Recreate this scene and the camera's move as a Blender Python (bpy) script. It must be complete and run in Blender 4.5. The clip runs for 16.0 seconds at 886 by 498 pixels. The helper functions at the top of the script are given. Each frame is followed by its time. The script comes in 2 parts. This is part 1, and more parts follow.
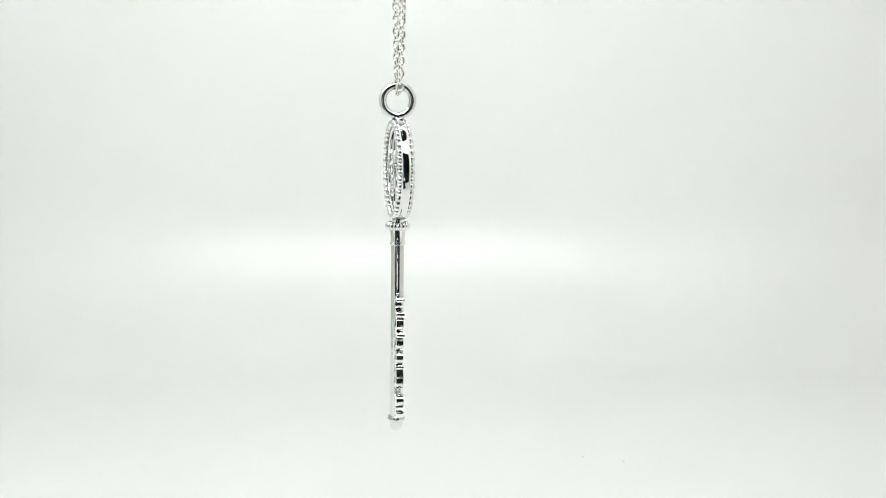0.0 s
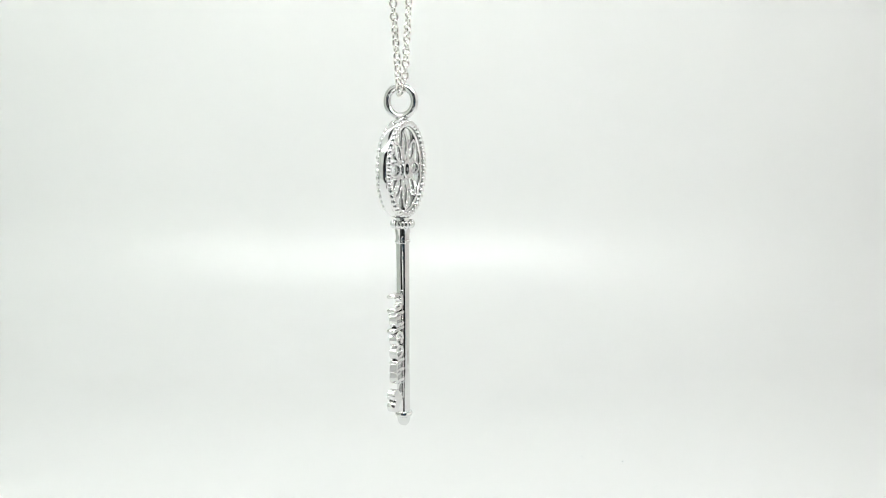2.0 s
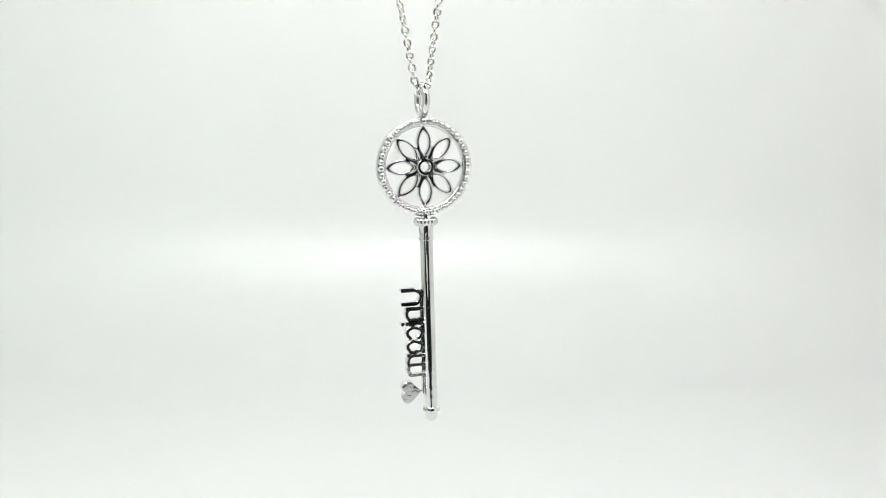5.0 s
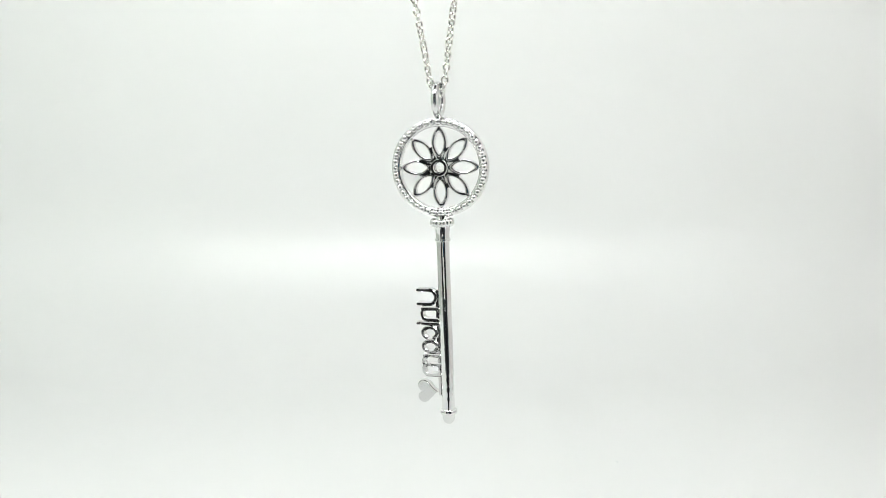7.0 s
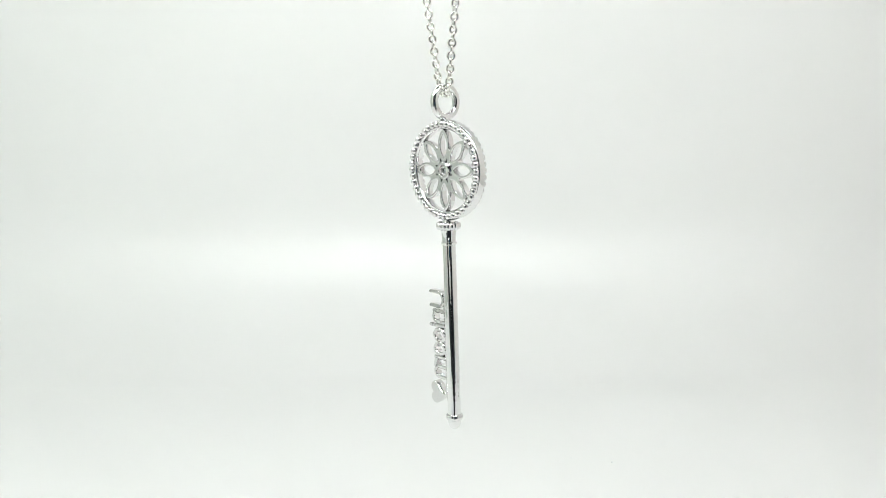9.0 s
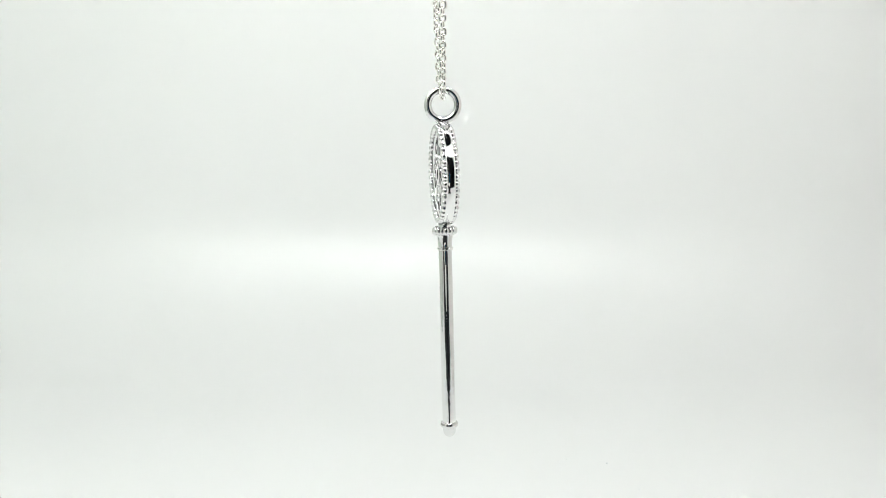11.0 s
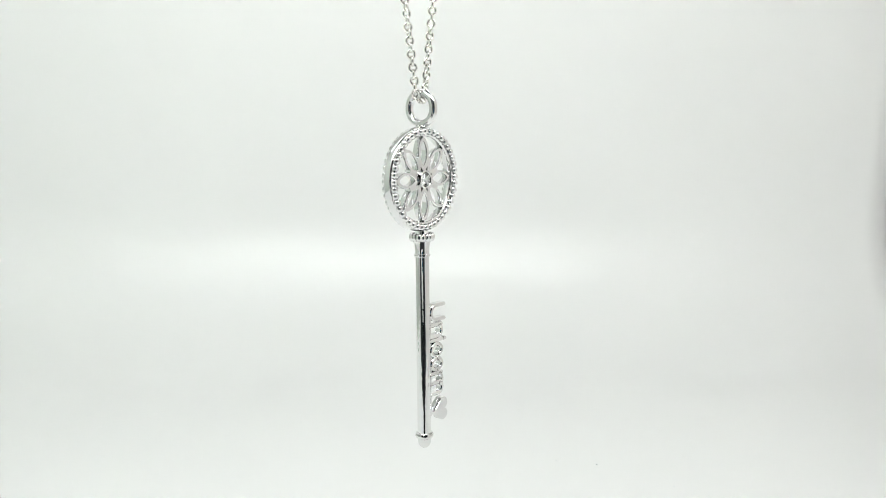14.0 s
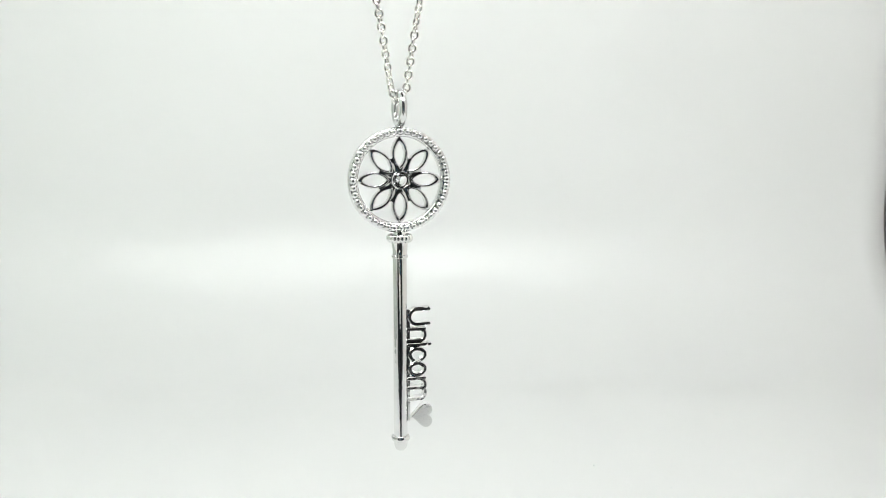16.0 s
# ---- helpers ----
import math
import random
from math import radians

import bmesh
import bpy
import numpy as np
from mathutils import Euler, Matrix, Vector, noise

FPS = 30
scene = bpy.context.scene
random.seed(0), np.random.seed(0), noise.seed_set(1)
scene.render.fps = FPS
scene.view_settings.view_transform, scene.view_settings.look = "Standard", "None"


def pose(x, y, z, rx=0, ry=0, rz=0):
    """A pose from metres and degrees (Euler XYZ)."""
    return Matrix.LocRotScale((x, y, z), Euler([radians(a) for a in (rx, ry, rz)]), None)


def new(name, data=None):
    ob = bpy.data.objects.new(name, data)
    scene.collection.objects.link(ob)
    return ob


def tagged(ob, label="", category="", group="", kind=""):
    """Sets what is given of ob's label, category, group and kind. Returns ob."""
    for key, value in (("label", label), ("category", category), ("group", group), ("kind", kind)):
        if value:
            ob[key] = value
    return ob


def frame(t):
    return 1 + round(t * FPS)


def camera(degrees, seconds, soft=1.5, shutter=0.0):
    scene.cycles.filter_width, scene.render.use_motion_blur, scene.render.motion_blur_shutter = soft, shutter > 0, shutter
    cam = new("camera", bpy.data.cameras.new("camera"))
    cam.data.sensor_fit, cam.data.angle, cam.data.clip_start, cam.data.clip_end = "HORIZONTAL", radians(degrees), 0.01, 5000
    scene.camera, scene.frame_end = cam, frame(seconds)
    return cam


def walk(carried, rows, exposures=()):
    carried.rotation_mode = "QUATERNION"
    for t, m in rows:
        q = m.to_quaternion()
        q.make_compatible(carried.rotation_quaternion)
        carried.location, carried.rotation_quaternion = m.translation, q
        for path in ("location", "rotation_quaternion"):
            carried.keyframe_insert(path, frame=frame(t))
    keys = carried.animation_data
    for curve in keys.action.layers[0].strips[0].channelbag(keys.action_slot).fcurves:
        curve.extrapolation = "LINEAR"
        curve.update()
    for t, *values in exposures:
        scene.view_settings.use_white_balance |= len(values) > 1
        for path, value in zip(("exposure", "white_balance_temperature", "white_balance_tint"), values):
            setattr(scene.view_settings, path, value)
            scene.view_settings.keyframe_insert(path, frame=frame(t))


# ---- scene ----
# ---- camera ----
cam = camera(55.2, 16.0, soft=0.75)
EYE = (0.0, 0.0, 0.112)
walk(cam, [
    (0.0, pose(*EYE, 81.00, 0, 0.00)),
    (3.5, pose(*EYE, 81.04, 0, -0.15)),
    (7.0, pose(*EYE, 81.08, 0, -0.46)),
    (9.0, pose(*EYE, 81.13, 0, -0.82)),
    (11.5, pose(*EYE, 81.25, 0, -1.26)),
    (14.0, pose(*EYE, 81.34, 0, -1.87)),
    (16.0, pose(*EYE, 81.42, 0, -2.06)),
], exposures=[(0.0, 0.0), (9.0, 0.0), (12.0, -0.03), (16.0, -0.05)])

# ---- the dim room outside the light tent, and the strength of the lamps ----
world = bpy.data.worlds.new("room")
scene.world = world
world.use_nodes = True
world.node_tree.nodes["Background"].inputs[0].default_value = (0.75, 0.85, 1.0, 1)
world.node_tree.nodes["Background"].inputs[1].default_value = 0.012
LED = 31.5
scene.view_settings.exposure = 0.0

MM = 0.001


# ---- materials ----
def material(name, colour, rough=0.5, metal=0.0):
    m = bpy.data.materials.new(name)
    m.use_nodes = True
    b = m.node_tree.nodes["Principled BSDF"]
    b.inputs["Base Color"].default_value = (*colour, 1)
    b.inputs["Roughness"].default_value = rough
    b.inputs["Metallic"].default_value = metal
    return m, m.node_tree, b


def add_noise(tree, scale, detail=3.0, rough=0.55):
    co = tree.nodes.new("ShaderNodeTexCoord")
    n = tree.nodes.new("ShaderNodeTexNoise")
    n.inputs["Scale"].default_value = scale
    n.inputs["Detail"].default_value = detail
    n.inputs["Roughness"].default_value = rough
    tree.links.new(co.outputs["Object"], n.inputs["Vector"])
    return n


def add_range(tree, source, a, b):
    r = tree.nodes.new("ShaderNodeMapRange")
    r.inputs["To Min"].default_value, r.inputs["To Max"].default_value = a, b
    tree.links.new(source, r.inputs["Value"])
    return r.outputs["Result"]


def add_mix(tree, fac, a, b):
    x = tree.nodes.new("ShaderNodeMix")
    x.data_type = "RGBA"
    tree.links.new(fac, x.inputs["Factor"])
    x.inputs["A"].default_value, x.inputs["B"].default_value = (*a, 1), (*b, 1)
    return x.outputs["Result"]


def add_bump(tree, bsdf, height, strength, distance):
    b = tree.nodes.new("ShaderNodeBump")
    b.inputs["Strength"].default_value, b.inputs["Distance"].default_value = strength, distance
    tree.links.new(height, b.inputs["Height"])
    tree.links.new(b.outputs["Normal"], bsdf.inputs["Normal"])


def polished(name, colour, rough, wave, wave_height):
    """Polished metal: slight tarnish, fine scratches in the gloss, hand-polished waviness."""
    m, t, b = material(name, colour, rough, 1.0)
    grain = add_noise(t, 2600.0, 4.0)
    wide = add_noise(t, wave, 2.0)
    t.links.new(add_mix(t, wide.outputs["Fac"], colour, tuple(c * 0.93 for c in colour)), b.inputs["Base Color"])
    t.links.new(add_range(t, grain.outputs["Fac"], rough * 0.5, rough * 1.6), b.inputs["Roughness"])
    add_bump(t, b, wide.outputs["Fac"], 1.0, wave_height)
    return m


SILVER = polished("polished_silver", (0.77, 0.768, 0.765), 0.075, 420.0, 0.00003)
# same silver lightened on the shaft, standing in for brighter mirrored tent sides
SILVER_SHAFT = polished("brightened_shaft_silver", (0.90, 0.897, 0.89), 0.055, 330.0, 0.00005)
SILVER_LETTER = polished("cast_silver", (0.80, 0.797, 0.793), 0.08, 600.0, 0.00003)
CHAIN_SILVER = polished("chain_silver", (0.90, 0.885, 0.85), 0.06, 900.0, 0.00002)

GEM, _t, _b = material("clear_gem", (1, 1, 1), 0.0)
_b.inputs["Transmission Weight"].default_value = 1.0
_b.inputs["IOR"].default_value = 1.68


def paper(name, colour, spot, rough, gloss=0.5, coat=0.0):
    m, t, b = material(name, colour, rough)
    b.inputs["Specular IOR Level"].default_value = gloss
    b.inputs["Coat Weight"].default_value, b.inputs["Coat Roughness"].default_value = coat, rough * 0.92
    blotch = add_noise(t, 9.0, 3.0)
    fibre = add_noise(t, 900.0, 4.0)
    t.links.new(add_mix(t, blotch.outputs["Fac"], colour, spot), b.inputs["Base Color"])
    add_bump(t, b, fibre.outputs["Fac"], 0.15, 0.0001)
    return m


BACKDROP = paper("white_backdrop_sheet", (0.82, 0.82, 0.815), (0.795, 0.795, 0.79), 0.455, 1.0, 0.55)
TENT = paper("white_tent_cloth", (0.80, 0.80, 0.795), (0.76, 0.76, 0.755), 0.9)
# sides tinted to cast green and warm light; left darkened as its shade
TENT_GREEN_CAST = paper("shaded_green_cast_tent_cloth", (0.565, 0.60, 0.555), (0.535, 0.57, 0.525), 0.9)
TENT_WARM_CAST = paper("warm_cast_tent_cloth", (0.80, 0.765, 0.757), (0.77, 0.735, 0.727), 0.9)
ROOM = paper("dark_room_paint", (0.02, 0.02, 0.022), (0.03, 0.03, 0.033), 0.9)
HOUSING = paper("grey_lamp_housing", (0.25, 0.25, 0.26), (0.21, 0.21, 0.22), 0.4)
STAND_WHITE = paper("white_plastic", (0.85, 0.85, 0.84), (0.80, 0.80, 0.79), 0.35)
BLUE_GLASS, _t, _b = material("blue_coated_glass", (0.03, 0.10, 0.17), 0.12)
LINT, _t, _b = material("grey_lint", (0.78, 0.79, 0.80), 0.9)


def glowing(name, colour, strength):
    m, t, b = material(name, colour, 0.5)
    b.inputs["Emission Color"].default_value = (*colour, 1)
    b.inputs["Emission Strength"].default_value = strength
    return m


LED_COOL = glowing("led_cool_white", (0.963, 1.0, 0.947), LED * 1.38)
LED_SIDE = glowing("led_side_white", (0.90, 0.935, 1.0), LED * 0.15)
# glow of the added front fill bar
LED_FRONT_FILL = glowing("led_front_fill_white", (0.90, 0.935, 1.0), LED * 0.46)


# ---- mesh helpers ----
def finish(name, bm, mat, smooth=35.0):
    bmesh.ops.recalc_face_normals(bm, faces=bm.faces)
    for f in bm.faces:
        f.smooth = smooth > 0
    if smooth > 0:
        for e in bm.edges:
            e.smooth = len(e.link_faces) == 2 and e.calc_face_angle(3.2) < radians(smooth)
    me = bpy.data.meshes.new(name)
    bm.to_mesh(me)
    bm.free()
    me.materials.append(mat)
    return me


def part(name, bm, mat, parent, label="", smooth=35.0):
    ob = new(name, finish(name, bm, mat, smooth))
    ob.parent = parent
    return tagged(ob, label)


def shared(name, me, parent, m):
    ob = new(name, me)
    ob.parent = parent
    ob.matrix_basis = m
    return ob


def box(bm, x0, x1, y0, y1, z0, z1):
    m = Matrix.Translation(((x0 + x1) / 2, (y0 + y1) / 2, (z0 + z1) / 2)) @ Matrix.Diagonal((x1 - x0, y1 - y0, z1 - z0, 1))
    return bmesh.ops.create_cube(bm, size=1, matrix=m)["verts"]


def lathe(bm, profile, n=40):
    """Turned solid about z from (radius, z) pairs, radius 0 at both ends closes it."""
    rings = []
    for r, z in profile:
        if r <= 0:
            rings.append([bm.verts.new((0, 0, z))])
        else:
            rings.append([bm.verts.new((r * math.cos(6.283185 * i / n), r * math.sin(6.283185 * i / n), z)) for i in range(n)])
    for a, b in zip(rings, rings[1:]):
        for i in range(n):
            j = (i + 1) % n
            if len(a) == 1:
                bm.faces.new((a[0], b[i], b[j]))
            elif len(b) == 1:
                bm.faces.new((a[i], a[j], b[0]))
            else:
                bm.faces.new((a[i], a[j], b[j], b[i]))


def loop_solid(bm, sections):
    """Closed solid from a closed ring of closed cross-sections."""
    rows = [[bm.verts.new(p) for p in s] for s in sections]
    n, k = len(rows), len(rows[0])
    for i in range(n):
        a, b = rows[i], rows[(i + 1) % n]
        for j in range(k):
            bm.faces.new((a[j], b[j], b[(j + 1) % k], a[(j + 1) % k]))


def flat_ring(bm, outer, inner, h, bevel=0.18):
    """A band between two closed outlines in the xz plane, 2 h thick in y, with rounded edges."""
    e, k = bevel, bevel * 0.3
    one = [(0, -h * (1 - e)), (k, -h * (1 - k)), (e, -h), (1 - e, -h), (1 - k, -h * (1 - k)), (1, -h * (1 - e))]
    cut = one + [(w, -y) for w, y in reversed(one)]
    loop_solid(bm, [[(i[0] + (o[0] - i[0]) * w, y, i[1] + (o[1] - i[1]) * w) for w, y in cut] for o, i in zip(outer, inner)])


def torus(bm, big, small, n=48, k=16, stretch=0.0):
    """A ring about the x axis (in the yz plane), stretched in z by straight runs."""
    sections = []
    for i in range(n):
        a = 6.283185 * i / n
        c, s = math.cos(a), math.sin(a)
        z0 = math.copysign(stretch, s) if abs(s) > 1e-6 else 0
        sections.append([(small * math.sin(6.283185 * j / k), (big + small * math.cos(6.283185 * j / k)) * c,
                          (big + small * math.cos(6.283185 * j / k)) * s + z0) for j in range(k)])
    loop_solid(bm, sections)


def dome_bead(name, r, mat, n=14, k=7):
    bm = bmesh.new()
    bmesh.ops.create_uvsphere(bm, u_segments=n, v_segments=k, radius=r)
    return finish(name, bm, mat, 80)


def ribbon(bm, points, width, half):
    """A bar of even width along a line of (x, z) points, 2 half thick in y, with rounded corners and ends."""
    w, e = width / 2, 0.22 * width
    pts = [Vector(p) for p in points]
    a, b = (pts[0] - pts[1]).normalized(), (pts[-1] - pts[-2]).normalized()
    row = [(pts[0] + a * w * 0.42, 0.42)] + [(p, 1.0) for p in pts] + [(pts[-1] + b * w * 0.42, 0.42)]
    rings = []
    for k, (p, size) in enumerate(row):
        way = (row[min(k + 1, len(row) - 1)][0] - row[max(k - 1, 0)][0]).normalized()
        side = Vector((-way.y, way.x))
        cut = [(-w, half - e), (-w + e, half), (w - e, half), (w, half - e), (w, e - half), (w - e, -half), (e - w, -half), (-w, e - half)]
        rings.append([bm.verts.new((p.x + side.x * c * size, y, p.y + side.y * c * size)) for c, y in cut])
    for r0, r1 in zip(rings, rings[1:]):
        for j in range(8):
            bm.faces.new((r0[j], r1[j], r1[(j + 1) % 8], r0[(j + 1) % 8]))
    bm.faces.new(rings[0]), bm.faces.new(rings[-1])


def arc(cu, cv, ru, rv, a0, a1, n=14):
    return [(cu + ru * math.cos(radians(a0 + (a1 - a0) * i / n)), cv + rv * math.sin(radians(a0 + (a1 - a0) * i / n))) for i in range(n + 1)]


# ---- the light tent ----
def build_tent():
    x0, x1, y1, z1 = -0.300, 0.2495, 0.510, 0.36
    w = 0.006

    def wall(name, mat, label, blocks):
        bm = bmesh.new()
        for b in blocks:
            box(bm, *b)
        return tagged(new(name, finish(name, bm, mat, 0)), label, "wall", kind="structure")

    # side colours carry the green and warm light cast, and the left's shade
    wall("wall_left", TENT_GREEN_CAST, "white translucent cloth side of light tent, light's cast put into its colour", [(x0 - w, x0, -0.1, y1, -0.006, z1)])
    wall("wall_right", TENT_WARM_CAST, "white translucent cloth side of light tent, light's cast put into its colour", [(x1, x1 + w, -0.1, y1, -0.006, z1)])
    wall("wall_back", TENT, "white cloth back of light tent", [(x0 - w, x1 + w, y1, y1 + w, -0.006, z1)])
    # front cloth with a wide opening for the lens
    wall("wall_front", TENT, "white front cloth with a wide opening", [
        (x0, -0.176, -0.104, -0.1, -0.006, z1), (0.175, x1, -0.104, -0.1, -0.006, z1),
        (-0.176, 0.175, -0.104, -0.1, 0.30, z1)])
    wall("floor", TENT, "white cloth base of light tent", [(x0 - w, x1 + w, -0.088, y1, -0.012, -0.006)])
    # ceiling with a round hole above the pendant
    bm = bmesh.new()
    n, cx, cy, r = 48, 0.0, 0.095, 0.09
    inner, outer = [], []
    for i in range(n):
        a = 6.283185 * i / n
        c, s = math.cos(a), math.sin(a)
        inner.append((cx + r * c, cy + r * s))
        k = min((x1 + w - cx) / c if c > 1e-9 else 9, (x0 - w - cx) / c if c < -1e-9 else 9,
                (y1 + w - cy) / s if s > 1e-9 else 9, (-0.104 - cy) / s if s < -1e-9 else 9)
        outer.append((cx + k * c, cy + k * s))
    loop_solid(bm, [[(i[0], i[1], z1), (o[0], o[1], z1), (o[0], o[1], z1 + w), (i[0], i[1], z1 + w)] for i, o in zip(inner, outer)])
    tagged(new("ceiling", finish("ceiling", bm, TENT, 0)), "white cloth top with round opening", "ceiling", kind="structure")


def build_backdrop():
    """A white sheet: floor, curve and back in one sweep, its one edge curling away."""
    xs0, xs1, ya, yc, ry, rz, top, th = -0.295, 0.2240, -0.086, 0.342, 0.072, 0.070, 0.34, 0.0010
    line = [(ya, 0.0), (0.0, 0.0), (0.10, 0.0), (0.20, 0.0), (0.28, 0.0)]
    line += [(yc + ry * math.sin(radians(a)), rz - rz * math.cos(radians(a))) for a in range(0, 91, 6)]
    # the back hangs almost upright from the top
    y_up, z_up = line[-1]
    line += [(y_up - (z - z_up) * math.tan(radians(1)), z) for z in (0.11, 0.16, 0.22, 0.28, top)]
    # across: flat, then a curl of the edge away from the lens
    across = [(xs0 + (xs1 - xs0) * i / 16, 0.0) for i in range(17)]
    across += [(xs1 + 0.02 * math.sin(radians(a)), 0.02 - 0.02 * math.cos(radians(a))) for a in range(5, 66, 5)]
    bm = bmesh.new()
    front, rear = [], []
    for k, (y, z) in enumerate(line):
        a, b = line[max(k - 1, 0)], line[min(k + 1, len(line) - 1)]
        d = Vector((b[0] - a[0], b[1] - a[1])).normalized()
        # the curl follows the upright part only
        front.append([bm.verts.new((x, y + back * min(1.0, max(0.0, d.y) * 1.6) ** 2, z)) for x, back in across])
        rear.append([bm.verts.new((x, y + back * min(1.0, max(0.0, d.y) * 1.6) ** 2 + d.y * th, z - d.x * th)) for x, back in across])
    rows, cols = len(line), len(across)
    for g in (front, rear):
        for a, b in zip(g, g[1:]):
            for i in range(cols - 1):
                bm.faces.new((a[i], a[i + 1], b[i + 1], b[i]))
    for i in range(cols - 1):
        for k in (0, rows - 1):
            bm.faces.new((front[k][i], front[k][i + 1], rear[k][i + 1], rear[k][i]))
    for k in range(rows - 1):
        for i in (0, cols - 1):
            bm.faces.new((front[k][i], front[k + 1][i], rear[k + 1][i], rear[k][i]))
    tagged(new("backdrop", finish("backdrop", bm, BACKDROP, 60)), "seamless white backdrop sheet curving from base to back", "backdrop", kind="structure")


def light_bar(name, at, turn, length, mat, label):
    bar = new(name)
    bar.matrix_basis = Matrix.Translation(at) @ pose(0, 0, 0, *turn)
    bm = bmesh.new()
    box(bm, -length / 2 - 0.004, length / 2 + 0.004, -0.012, 0.012, 0.002, 0.010)
    bmesh.ops.bevel(bm, geom=bm.edges[:], offset=0.002, segments=2, affect="EDGES")
    part("housing", bm, HOUSING, bar)
    bm = bmesh.new()
    box(bm, -length / 2, length / 2, -0.009, 0.009, -0.001, 0.0015)
    part("diffuser", bm, mat, bar, "glowing white diffuser strip", 0)
    return tagged(bar, label, "light bar")


def build_room():
    """Plain dark walls that close the place round the tent."""
    def slab(name, label, category, b):
        bm = bmesh.new()
        box(bm, *b)
        tagged(new(name, finish(name, bm, ROOM, 0)), label, category, kind="structure")

    slab("room_wall_1", "plain dark wall of the room", "wall", (-1.4, -1.34, -1.26, 1.46, -0.014, 1.3))
    slab("room_wall_2", "plain dark wall of the room", "wall", (1.34, 1.4, -1.26, 1.46, -0.014, 1.3))
    slab("room_wall_3", "plain dark wall of the room", "wall", (-1.34, 1.34, -1.26, -1.205, -0.014, 1.3))
    slab("room_wall_4", "plain dark wall of the room", "wall", (-1.34, 1.34, 1.40, 1.46, -0.014, 1.3))
    slab("ground", "plain dark support under the light tent", "ground", (-1.4, 1.4, -1.26, 1.46, -0.06, -0.0145))
    slab("room_ceiling", "plain dark ceiling of the room", "ceiling", (-1.4, 1.4, -1.26, 1.46, 1.3, 1.36))


def build_stand():
    """The dark stand under the lens with its white rounded edge, which the polished metal mirrors."""
    stand = tagged(new("lens_stand"), "dark upright stand with a white curved edge beside the lens", "stand")
    stand.matrix_basis = pose(0, -0.012, 0)
    bm = bmesh.new()
    box(bm, -0.018, 0.036, -0.016, -0.010, 0.004, 0.175)
    bmesh.ops.bevel(bm, geom=bm.edges[:], offset=0.0025, segments=3, affect="EDGES")
    part("upright", bm, ROOM, stand)
    bm = bmesh.new()
    box(bm, -0.024, 0.042, -0.045, 0.006, 0.0, 0.005)
    bmesh.ops.bevel(bm, geom=bm.edges[:], offset=0.002, segments=2, affect="EDGES")
    part("foot", bm, ROOM, stand)
    bm = bmesh.new()
    box(bm, 0.006, 0.028, -0.0105, -0.009, 0.066, 0.118)
    bmesh.ops.bevel(bm, geom=bm.edges[:], offset=0.0006, segments=2, affect="EDGES")
    part("panel", bm, BLUE_GLASS, stand, "dark blue glossy panel")
    bm = bmesh.new()
    line = [(-0.028, 0.08), (-0.028, 0.04), (-0.028, 0.0), (-0.028, -0.035)] + [(-0.008 - 0.02 * math.cos(radians(a)), -0.035 - 0.02 * math.sin(radians(a))) for a in range(12, 91, 13)] + [(0.016, -0.055)]
    ribbon(bm, line, 0.014, 0.003)
    bmesh.ops.transform(bm, matrix=pose(0, -0.002, 0.118, 14, 0, 0), verts=bm.verts[:])
    part("edge", bm, STAND_WHITE, stand, "white plastic edge")


build_tent()
build_backdrop()
build_stand()
build_room()
light_bar("light_bar", (-0.045, -0.035, 0.342), (62, 0, 0), 0.46, LED_COOL, "grey light bar with glowing white diffuser")
light_bar("light_bar", (-0.05, 0.20, 0.347), (-8, 0, 0), 0.44, LED_SIDE, "grey light bar with glowing white diffuser")
# unseen bar added to brighten the front base and stand mirrored in the metal
light_bar("light_bar", (0.0, -0.082, 0.347), (0, 0, 0), 0.34, LED_FRONT_FILL, "grey light bar with glowing white diffuser")


# ---- the key pendant ----
def oval(r0, r1, half, power=0.75, n=16):
    """Pointed oval from radius r0 to r1 along +z."""
    side = []
    for i in range(n + 1):
        u = i / n
        side.append((half * math.sin(math.pi * u) ** power if 0 < u < 1 else 0.0, r0 + (r1 - r0) * u))
    return side + [(-x, z) for x, z in reversed(side[1:-1])]


def strokes(ch, w, h, s):
    """The bars of one letter, w wide and h high, drawn along their middles; s is the bar's width."""
    m = s / 2
    r = w / 2 - m
    if ch == "U":
        return [[(m, h - m)] + arc(w / 2, r + m, r, r, 180, 360) + [(w - m, h - m)]]
    if ch == "n":
        return [[(m, 0), (m, h - m)], [(m, h - m - 0.9 * r)] + arc(w / 2, h - m - 0.75 * r, r, 0.75 * r, 180, 0) + [(w - m, 0)]]
    if ch == "i":
        return [[(w / 2, 0), (w / 2, h * 0.76)], [(w / 2, h * 0.86), (w / 2, h - m * 0.6)]]
    if ch == "c":
        return [arc(w / 2, h / 2, r, h / 2 - m, 28, 332, 28)]
    if ch == "o":
        return [arc(w / 2, h / 2, r, h / 2 - m, 0, 180, 18), arc(w / 2, h / 2, r, h / 2 - m, 180, 360, 18)]
    return [[(m, 0), (m, h - m)], [(m, h * 0.62)] + arc(w, h * 0.62, w - m, h * 0.38 - m, 180, 85, 8)]


def build_letter(ch, z_top, z_bottom, x0, x1, key):
    """One letter lying on its side: its top away from the shaft, reading down the shaft."""
    bm = bmesh.new()
    for line in strokes(ch, z_bottom - z_top, x1 - x0, 0.57):
        ribbon(bm, [((x0 + v) * MM, -(z_top + u) * MM) for u, v in line], 0.57 * MM, 0.58 * MM)
    part("letter", bm, SILVER_LETTER, key, smooth=40)


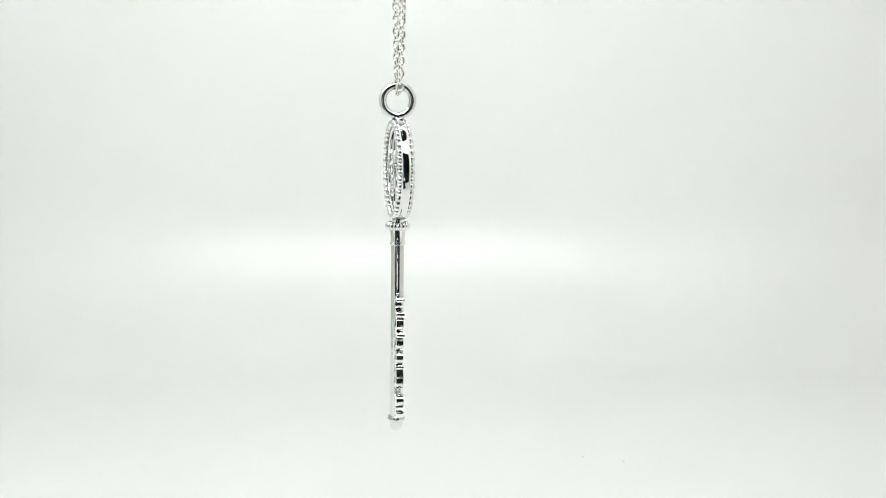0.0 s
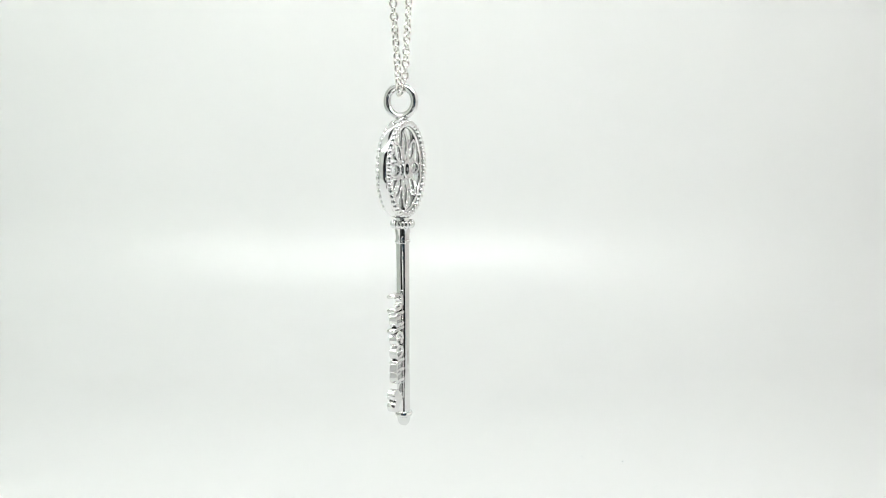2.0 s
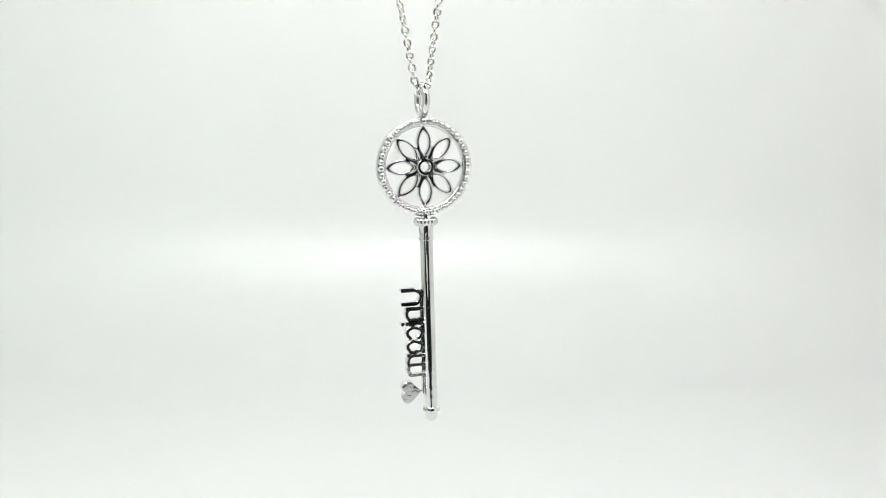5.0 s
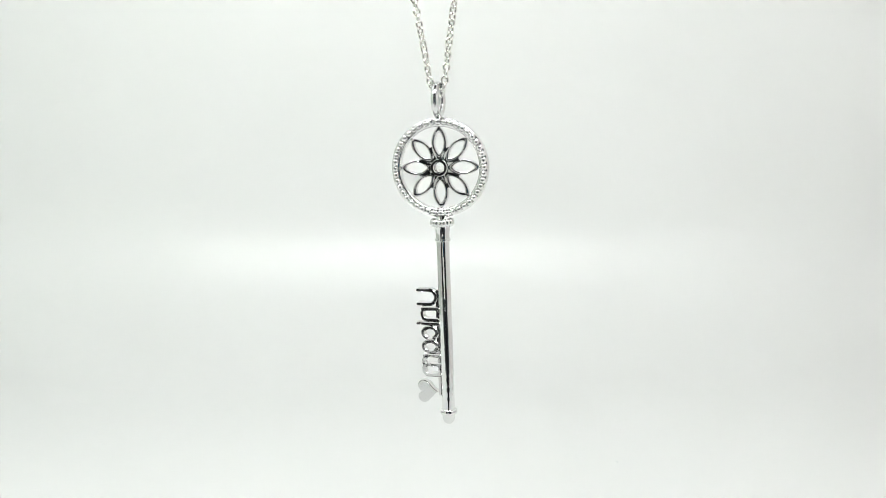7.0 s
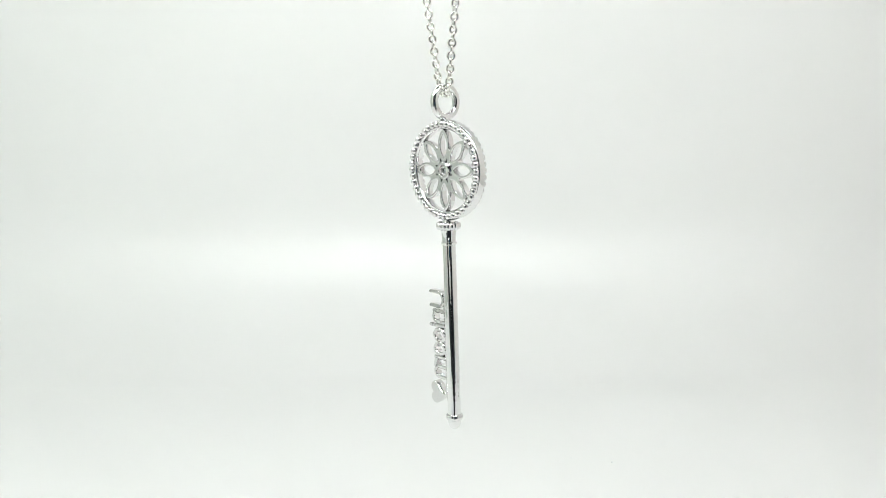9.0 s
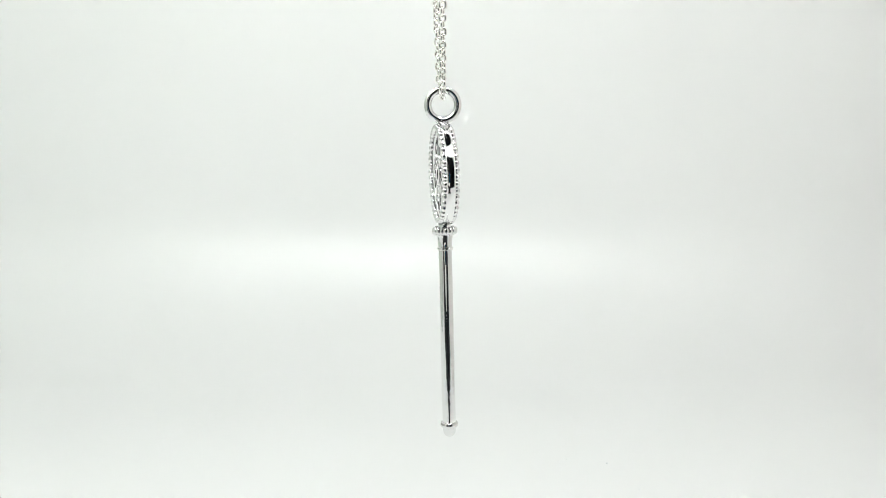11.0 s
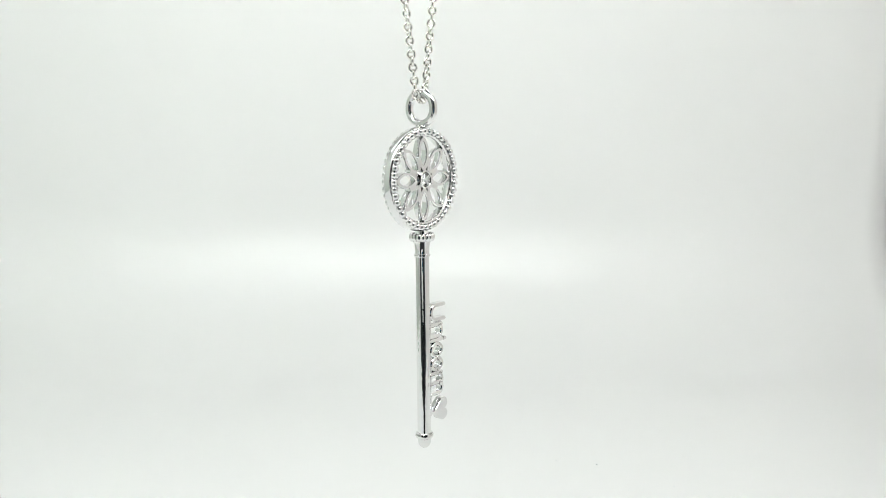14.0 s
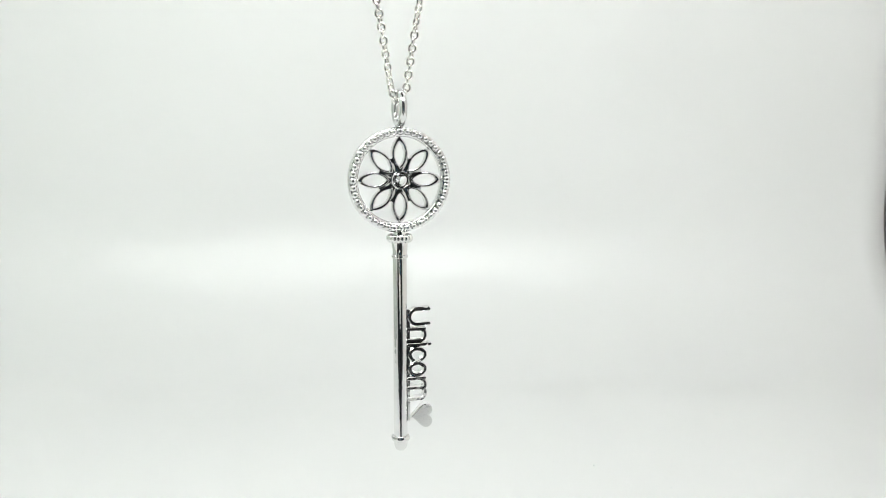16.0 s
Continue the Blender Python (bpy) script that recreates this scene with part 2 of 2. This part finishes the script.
def build_key():
    key = tagged(new("key_pendant"), "polished silver key pendant with daisy bow and cut-out lettering", "pendant")

    # rim of the bow: smooth band with a rolled bead row on each face
    n = 96
    prof = [(5.74, -0.40), (5.78, -0.52), (5.90, -0.61), (6.12, -0.68), (6.45, -0.71), (6.72, -0.69), (6.90, -0.63), (7.00, -0.53), (7.04, -0.40), (7.06, -0.15)]
    prof += [(r, -y) for r, y in reversed(prof)]
    bm = bmesh.new()
    loop_solid(bm, [[(r * MM * math.cos(6.283185 * i / n), y * MM, r * MM * math.sin(6.283185 * i / n)) for r, y in prof] for i in range(n)])
    rim = part("bow_rim", bm, SILVER, key)
    bead = dome_bead("bead", 0.51 * MM, SILVER, 16, 9)
    count = 44
    for side in (-1, 1):
        for i in range(count):
            a = 6.283185 * i / count
            shared("bead", bead, rim, Matrix.Translation((6.45 * MM * math.cos(a), side * 0.73 * MM, 6.45 * MM * math.sin(a))))

    # daisy of eight open petals
    for i in range(8):
        bm = bmesh.new()
        flat_ring(bm, [(x * MM, z * MM) for x, z in oval(1.35, 5.74, 1.09, 0.62)], [(x * MM, z * MM) for x, z in oval(1.85, 5.06, 0.69)], 0.56 * MM, 0.33)
        bmesh.ops.rotate(bm, verts=bm.verts[:], matrix=Matrix.Rotation(radians(45 * i), 3, "Y"))
        part("petal", bm, SILVER, key)
    # web that fills the gaps between the petals' roots, pierced by a star round the setting
    out, inn = [], []
    for i in range(240):
        a = 6.283185 * i / 240
        off = abs((math.degrees(a) + 22.5) % 45 - 22.5)
        rise = min(1.0, max(0.0, (off - 11.5) / 4.0))
        r = 1.75 + (1.35 + 0.006 * (22.5 - off) ** 2) * rise * rise * (3 - 2 * rise)
        pit = max(0.0, 1 - (22.5 - off) / 10.0)
        q = 1.16 + 0.72 * pit
        out.append((r * MM * math.sin(a), r * MM * math.cos(a)))
        inn.append((q * MM * math.sin(a), q * MM * math.cos(a)))
    bm = bmesh.new()
    flat_ring(bm, out, inn, 0.54 * MM, 0.04)
    part("web", bm, SILVER, key)
    # sunken hub behind the star
    out = [(1.86 * MM * math.sin(6.283185 * i / 64), 1.86 * MM * math.cos(6.283185 * i / 64)) for i in range(64)]
    inn = [(x * 0.40, z * 0.40) for x, z in out]
    bm = bmesh.new()
    flat_ring(bm, out, inn, 0.14 * MM, 0.03)
    for v in bm.verts:
        bulge = max(0.0, 1 - v.co.xz.length / (1.86 * MM))
        v.co.y += math.copysign(0.25 * MM * bulge, v.co.y)
    part("hub", bm, SILVER, key)
    for name, ya, yb, r in (("bezel", -0.88, -0.2, 1.24), ("back_collar", 0.2, 0.84, 1.24)):
        bm = bmesh.new()
        w, end = (0.26, ya) if ya < 0 else (0.46, yb)
        lathe_pts = [(r - w, 0.0), (r - w, end * 0.93), (r - w + 0.06, end), (r - 0.10, end), (r, end * 0.9), (r + 0.02, 0.0)]
        loop_solid(bm, [[(q * MM * math.cos(6.283185 * i / 40), y * MM, q * MM * math.sin(6.283185 * i / 40)) for q, y in lathe_pts] for i in range(40)])
        part(name, bm, SILVER, key)
    # brilliant-cut stone
    bm = bmesh.new()
    cuts = [(0.0, -1.0), (0.52, -1.0), (0.80, -0.89), (0.97, -0.76), (0.97, -0.73), (0.52, -0.48), (0.0, -0.14)]
    rings = []
    for r, y in cuts:
        if r == 0:
            rings.append([bm.verts.new((0, y * MM, 0))])
        else:
            rings.append([bm.verts.new((r * MM * math.cos(6.283185 * i / 16), y * MM, r * MM * math.sin(6.283185 * i / 16))) for i in range(16)])
    for a, b in zip(rings, rings[1:]):
        for i in range(16):
            j = (i + 1) % 16
            if len(a) == 1:
                bm.faces.new((a[0], b[i], b[j]))
            elif len(b) == 1:
                bm.faces.new((a[i], a[j], b[0]))
            elif i % 2:
                bm.faces.new((a[i], a[j], b[j])), bm.faces.new((a[i], b[j], b[i]))
            else:
                bm.faces.new((a[i], a[j], b[i])), bm.faces.new((a[j], b[j], b[i]))
    part("gemstone", bm, GEM, key, "clear round brilliant-cut stone", 0)

    # the bow sits a little high on its shaft
    for ob in key.children:
        ob.location.z, ob.scale = 0.17 * MM, (1.007, 1.0, 1.007)

    # hanging ring, square to the bow, with its solder neck
    bm = bmesh.new()
    torus(bm, 2.08 * MM, 0.54 * MM, 64, 18)
    bmesh.ops.translate(bm, verts=bm.verts[:], vec=(0, -0.14 * MM, 9.70 * MM))
    part("hanging_ring", bm, SILVER, key, smooth=80)
    bm = bmesh.new()
    lathe(bm, [(0, 6.6 * MM), (0.95 * MM, 6.6 * MM), (0.80 * MM, 6.95 * MM), (0.58 * MM, 7.25 * MM), (0.55 * MM, 7.5 * MM), (0.3 * MM, 7.75 * MM), (0, 7.8 * MM)], 24)
    part("neck", bm, SILVER, key)

    # collar with a beaded edge
    bm = bmesh.new()
    lathe(bm, [(0, -6.7 * MM), (0.8 * MM, -6.7 * MM), (0.95 * MM, -7.25 * MM), (1.45 * MM, -7.35 * MM), (1.55 * MM, -7.7 * MM), (1.42 * MM, -8.1 * MM), (1.05 * MM, -8.25 * MM), (0, -8.25 * MM)])
    collar = part("collar", bm, SILVER, key)
    knob = dome_bead("collar_bead", 0.47 * MM, SILVER)
    for i in range(16):
        a = 6.283185 * i / 16
        shared("bead", knob, collar, Matrix.Translation((1.36 * MM * math.cos(a), 1.36 * MM * math.sin(a), -7.72 * MM)) @ Matrix.Diagonal((1, 1, 1.3, 1)))
    # flared sleeve and its ring
    bm = bmesh.new()
    lathe(bm, [(r * MM, z * MM) for r, z in [(0, -8.1), (1.20, -8.1), (1.15, -8.5), (1.06, -9.2), (1.01, -9.8), (1.03, -10.0), (1.15, -10.1), (1.18, -10.25), (1.15, -10.4), (1.0, -10.5), (0, -10.5)]])
    part("sleeve", bm, SILVER_SHAFT, key)
    bm = bmesh.new()
    lathe(bm, [(r * MM, z * MM) for r, z in [(0, -10.3), (0.97, -10.3), (0.97, -18), (0.97, -26), (0.97, -36.0), (0, -36.0)]])
    part("shaft", bm, SILVER_SHAFT, key)
    bm = bmesh.new()
    lathe(bm, [(r * MM, z * MM) for r, z in [(0, -35.75), (1.0, -35.75), (1.22, -35.85), (1.31, -36.08), (1.31, -36.3), (1.19, -36.5), (0.98, -36.62), (0.95, -36.95), (0.89, -37.4), (0.72, -37.75), (0.42, -38.0), (0, -38.08)]])
    part("end_knob", bm, SILVER, key)

    # cut-out word along the shaft, and its heart
    letters = [("U", 17.42, 20.05, 4.35), ("n", 20.22, 22.42, 3.72), ("i", 22.45, 23.0, 4.38), ("c", 23.02, 25.3, 3.72), ("o", 25.12, 27.32, 3.72), ("r", 27.28, 28.72, 3.72), ("n", 28.66, 30.8, 3.72)]
    for ch, a, b, top in letters:
        build_letter(ch, a, b, 0.95, top, key)
    bm = bmesh.new()
    box(bm, 0.80 * MM, 1.30 * MM, -0.45 * MM, 0.45 * MM, -33.7 * MM, -17.7 * MM)
    bmesh.ops.bevel(bm, geom=bm.edges[:], offset=0.12 * MM, segments=2, affect="EDGES")
    part("base_strip", bm, SILVER_LETTER, key)
    bm = bmesh.new()
    k = 40
    ring = []
    for i in range(k):
        a = 6.283185 * i / k
        hx, hy = 16 * math.sin(a) ** 3, 13 * math.cos(a) - 5 * math.cos(2 * a) - 2 * math.cos(3 * a) - math.cos(4 * a)
        ring.append((1.30 * MM + (hy + 17) / 29 * 3.2 * MM, -33.1 * MM - hx / 16 * 1.72 * MM))
    c = (3.0 * MM, -33.1 * MM)
    layers = []
    for s, y in ((0.93, -0.60), (1.0, -0.48), (1.0, 0.48), (0.93, 0.60)):
        layers.append([bm.verts.new((c[0] + (x - c[0]) * s, y * MM, c[1] + (z - c[1]) * s)) for x, z in ring])
    for a, b in zip(layers, layers[1:]):
        for i in range(k):
            bm.faces.new((a[i], a[(i + 1) % k], b[(i + 1) % k], b[i]))
    bm.faces.new(layers[0]), bm.faces.new(layers[-1])
    part("heart", bm, SILVER_LETTER, key)
    # the word stands a little askew to the bow
    for ob in key.children:
        if ob.name.split(".")[0] in ("letter", "base_strip", "heart"):
            ob.matrix_basis = pose(0, 0, 0, 0, 0, -2.6)
    return key


# ---- the chain ----
def build_chain():
    chain = tagged(new("necklace_chain"), "fine silver cable chain threaded through the pendant ring", "chain")
    d, length, width = 0.39 * MM, 1.52 * MM, 1.30 * MM
    bm = bmesh.new()
    n, k = 20, 8
    sections = []
    for i in range(n):
        a = 6.283185 * i / n
        c, s = math.cos(a), math.sin(a)
        cx, cz = (width - d) / 2 * c, (length - d) / 2 * s
        nx, nz = Vector((c / (width - d), s / (length - d))).normalized()
        sections.append([(cx + nx * d / 2 * math.cos(6.283185 * j / k), d / 2 * math.sin(6.283185 * j / k), cz + nz * d / 2 * math.cos(6.283185 * j / k)) for j in range(k)])
    loop_solid(bm, sections)
    link = finish("link", bm, CHAIN_SILVER, 80)

    # half of the path: from under the ring's top up and outwards
    knots = [(0.0, 10.65), (0.42, 10.82), (0.80, 11.4), (1.02, 12.1), (1.18, 13.0), (1.75, 16.7), (2.35, 20.3), (3.0, 24.0), (3.6, 27.6), (5.2, 37.0), (9.0, 60.0), (13.0, 84.0)]
    fine = []
    for a, b in zip(knots, knots[1:]):
        fine += [Vector((a[0] + (b[0] - a[0]) * i / 40, 0, a[1] + (b[1] - a[1]) * i / 40)) for i in range(40)]
    step = 0.87 * MM
    for side in (-1, 1):
        run, want, count = 0.0, step / 2, 0
        for p, q in zip(fine, fine[1:]):
            seg = (q - p).length * MM
            while run + seg >= want:
                f = (want - run) / seg
                at = (p + (q - p) * f) * MM
                way = (q - p).normalized()
                at.x, way.x = at.x * side, way.x * side
                odd = count % 2 if side > 0 else (count + 1) % 2
                turn = (0 if odd else 90) + 45 + 16 * math.sin(0.19 * count + 1.1 * side) + random.uniform(-14, 14)
                m = Matrix.Translation(at) @ way.to_track_quat("Z", "X").to_matrix().to_4x4() @ Matrix.Rotation(radians(turn), 4, "Z")
                shared("link", link, chain, m)
                count += 1
                want += step
            run += seg
    return chain


# ---- lint on the sheet ----
def build_lint(x, y, size, turn):
    bm = bmesh.new()
    bmesh.ops.create_icosphere(bm, subdivisions=2, radius=size)
    for v in bm.verts:
        v.co *= 1 + 0.35 * noise.noise(v.co / size * 1.7 + Vector((x * 90, y * 90, 0)))
        v.co.z *= 0.35
    ob = tagged(new("lint", finish("lint", bm, LINT, 60)), "tiny grey speck of lint on the white sheet", "lint", "lint on the sheet")
    ob.matrix_basis = pose(x, y, size * 0.25, 0, 0, turn)


for spot in ((0.0592, 0.2630, 0.00048, 20), (0.0464, 0.2668, 0.00028, 70), (0.0648, 0.2433, 0.00022, 0), (0.0794, 0.2452, 0.00022, 40)):
    build_lint(*spot)
KEY = build_key()
CHAIN = build_chain()


def turned(degrees):
    return pose(0, 0, 0, 0, 0, degrees)


def motions():
    swing = [
    # swing rows
        (0.0, pose(-0.00629, 0.11912, 0.10424, 0, 0.88, 0) @ turned(-77.74)),
        (0.5, pose(-0.00642, 0.11966, 0.10417, 0, 0.65, 0) @ turned(-85.74)),
        (1.0, pose(-0.00643, 0.12024, 0.10416, 0, 0.22, 0) @ turned(-92.98)),
        (1.5, pose(-0.00615, 0.12080, 0.10419, 0, 0.25, 0) @ turned(-100.58)),
        (2.0, pose(-0.00567, 0.12131, 0.10424, 0, 0.03, 0) @ turned(-109.80)),
        (2.5, pose(-0.00541, 0.12178, 0.10432, 0, -0.40, 0) @ turned(-118.68)),
        (3.0, pose(-0.00497, 0.12216, 0.10438, 0, -0.56, 0) @ turned(-127.21)),
        (3.5, pose(-0.00437, 0.12246, 0.10444, 0, -0.63, 0) @ turned(-136.47)),
        (4.0, pose(-0.00363, 0.12268, 0.10448, 0, -0.89, 0) @ turned(-145.27)),
        (6.5, pose(-0.00014, 0.12167, 0.10460, 0, -2.00, 0) @ turned(-186.33)),
        (7.0, pose(0.00059, 0.12141, 0.10457, 0, -1.94, 0) @ turned(-194.52)),
        (7.5, pose(0.00118, 0.12113, 0.10453, 0, -1.84, 0) @ turned(-202.77)),
        (8.0, pose(0.00160, 0.12079, 0.10448, 0, -2.01, 0) @ turned(-210.98)),
        (8.5, pose(0.00206, 0.12043, 0.10443, 0, -2.03, 0) @ turned(-219.35)),
        (9.0, pose(0.00224, 0.12005, 0.10437, 0, -1.87, 0) @ turned(-227.50)),
        (11.5, pose(0.00245, 0.11783, 0.10406, 0, -1.15, 0) @ turned(-270.09)),
        (12.0, pose(0.00236, 0.11737, 0.10401, 0, -0.83, 0) @ turned(-276.87)),
        (12.5, pose(0.00188, 0.11689, 0.10396, 0, -0.95, 0) @ turned(-283.96)),
        (13.0, pose(0.00141, 0.11642, 0.10392, 0, -0.70, 0) @ turned(-291.28)),
        (13.5, pose(0.00129, 0.11593, 0.10388, 0, -0.78, 0) @ turned(-299.80)),
        (14.0, pose(0.00081, 0.11547, 0.10385, 0, -0.49, 0) @ turned(-309.66)),
        (14.5, pose(0.00040, 0.11513, 0.10385, 0, -0.59, 0) @ turned(-318.76)),
        (15.0, pose(-0.00067, 0.11484, 0.10387, 0, -0.28, 0) @ turned(-326.88)),
        (15.5, pose(-0.00129, 0.11463, 0.10392, 0, 0.24, 0) @ turned(-335.52)),
        (16.0, pose(-0.00178, 0.11456, 0.10400, 0, 0.10, 0) @ turned(-343.66)),
    # swing end
    ]
    walk(KEY, swing)
    walk(CHAIN, swing)


motions()
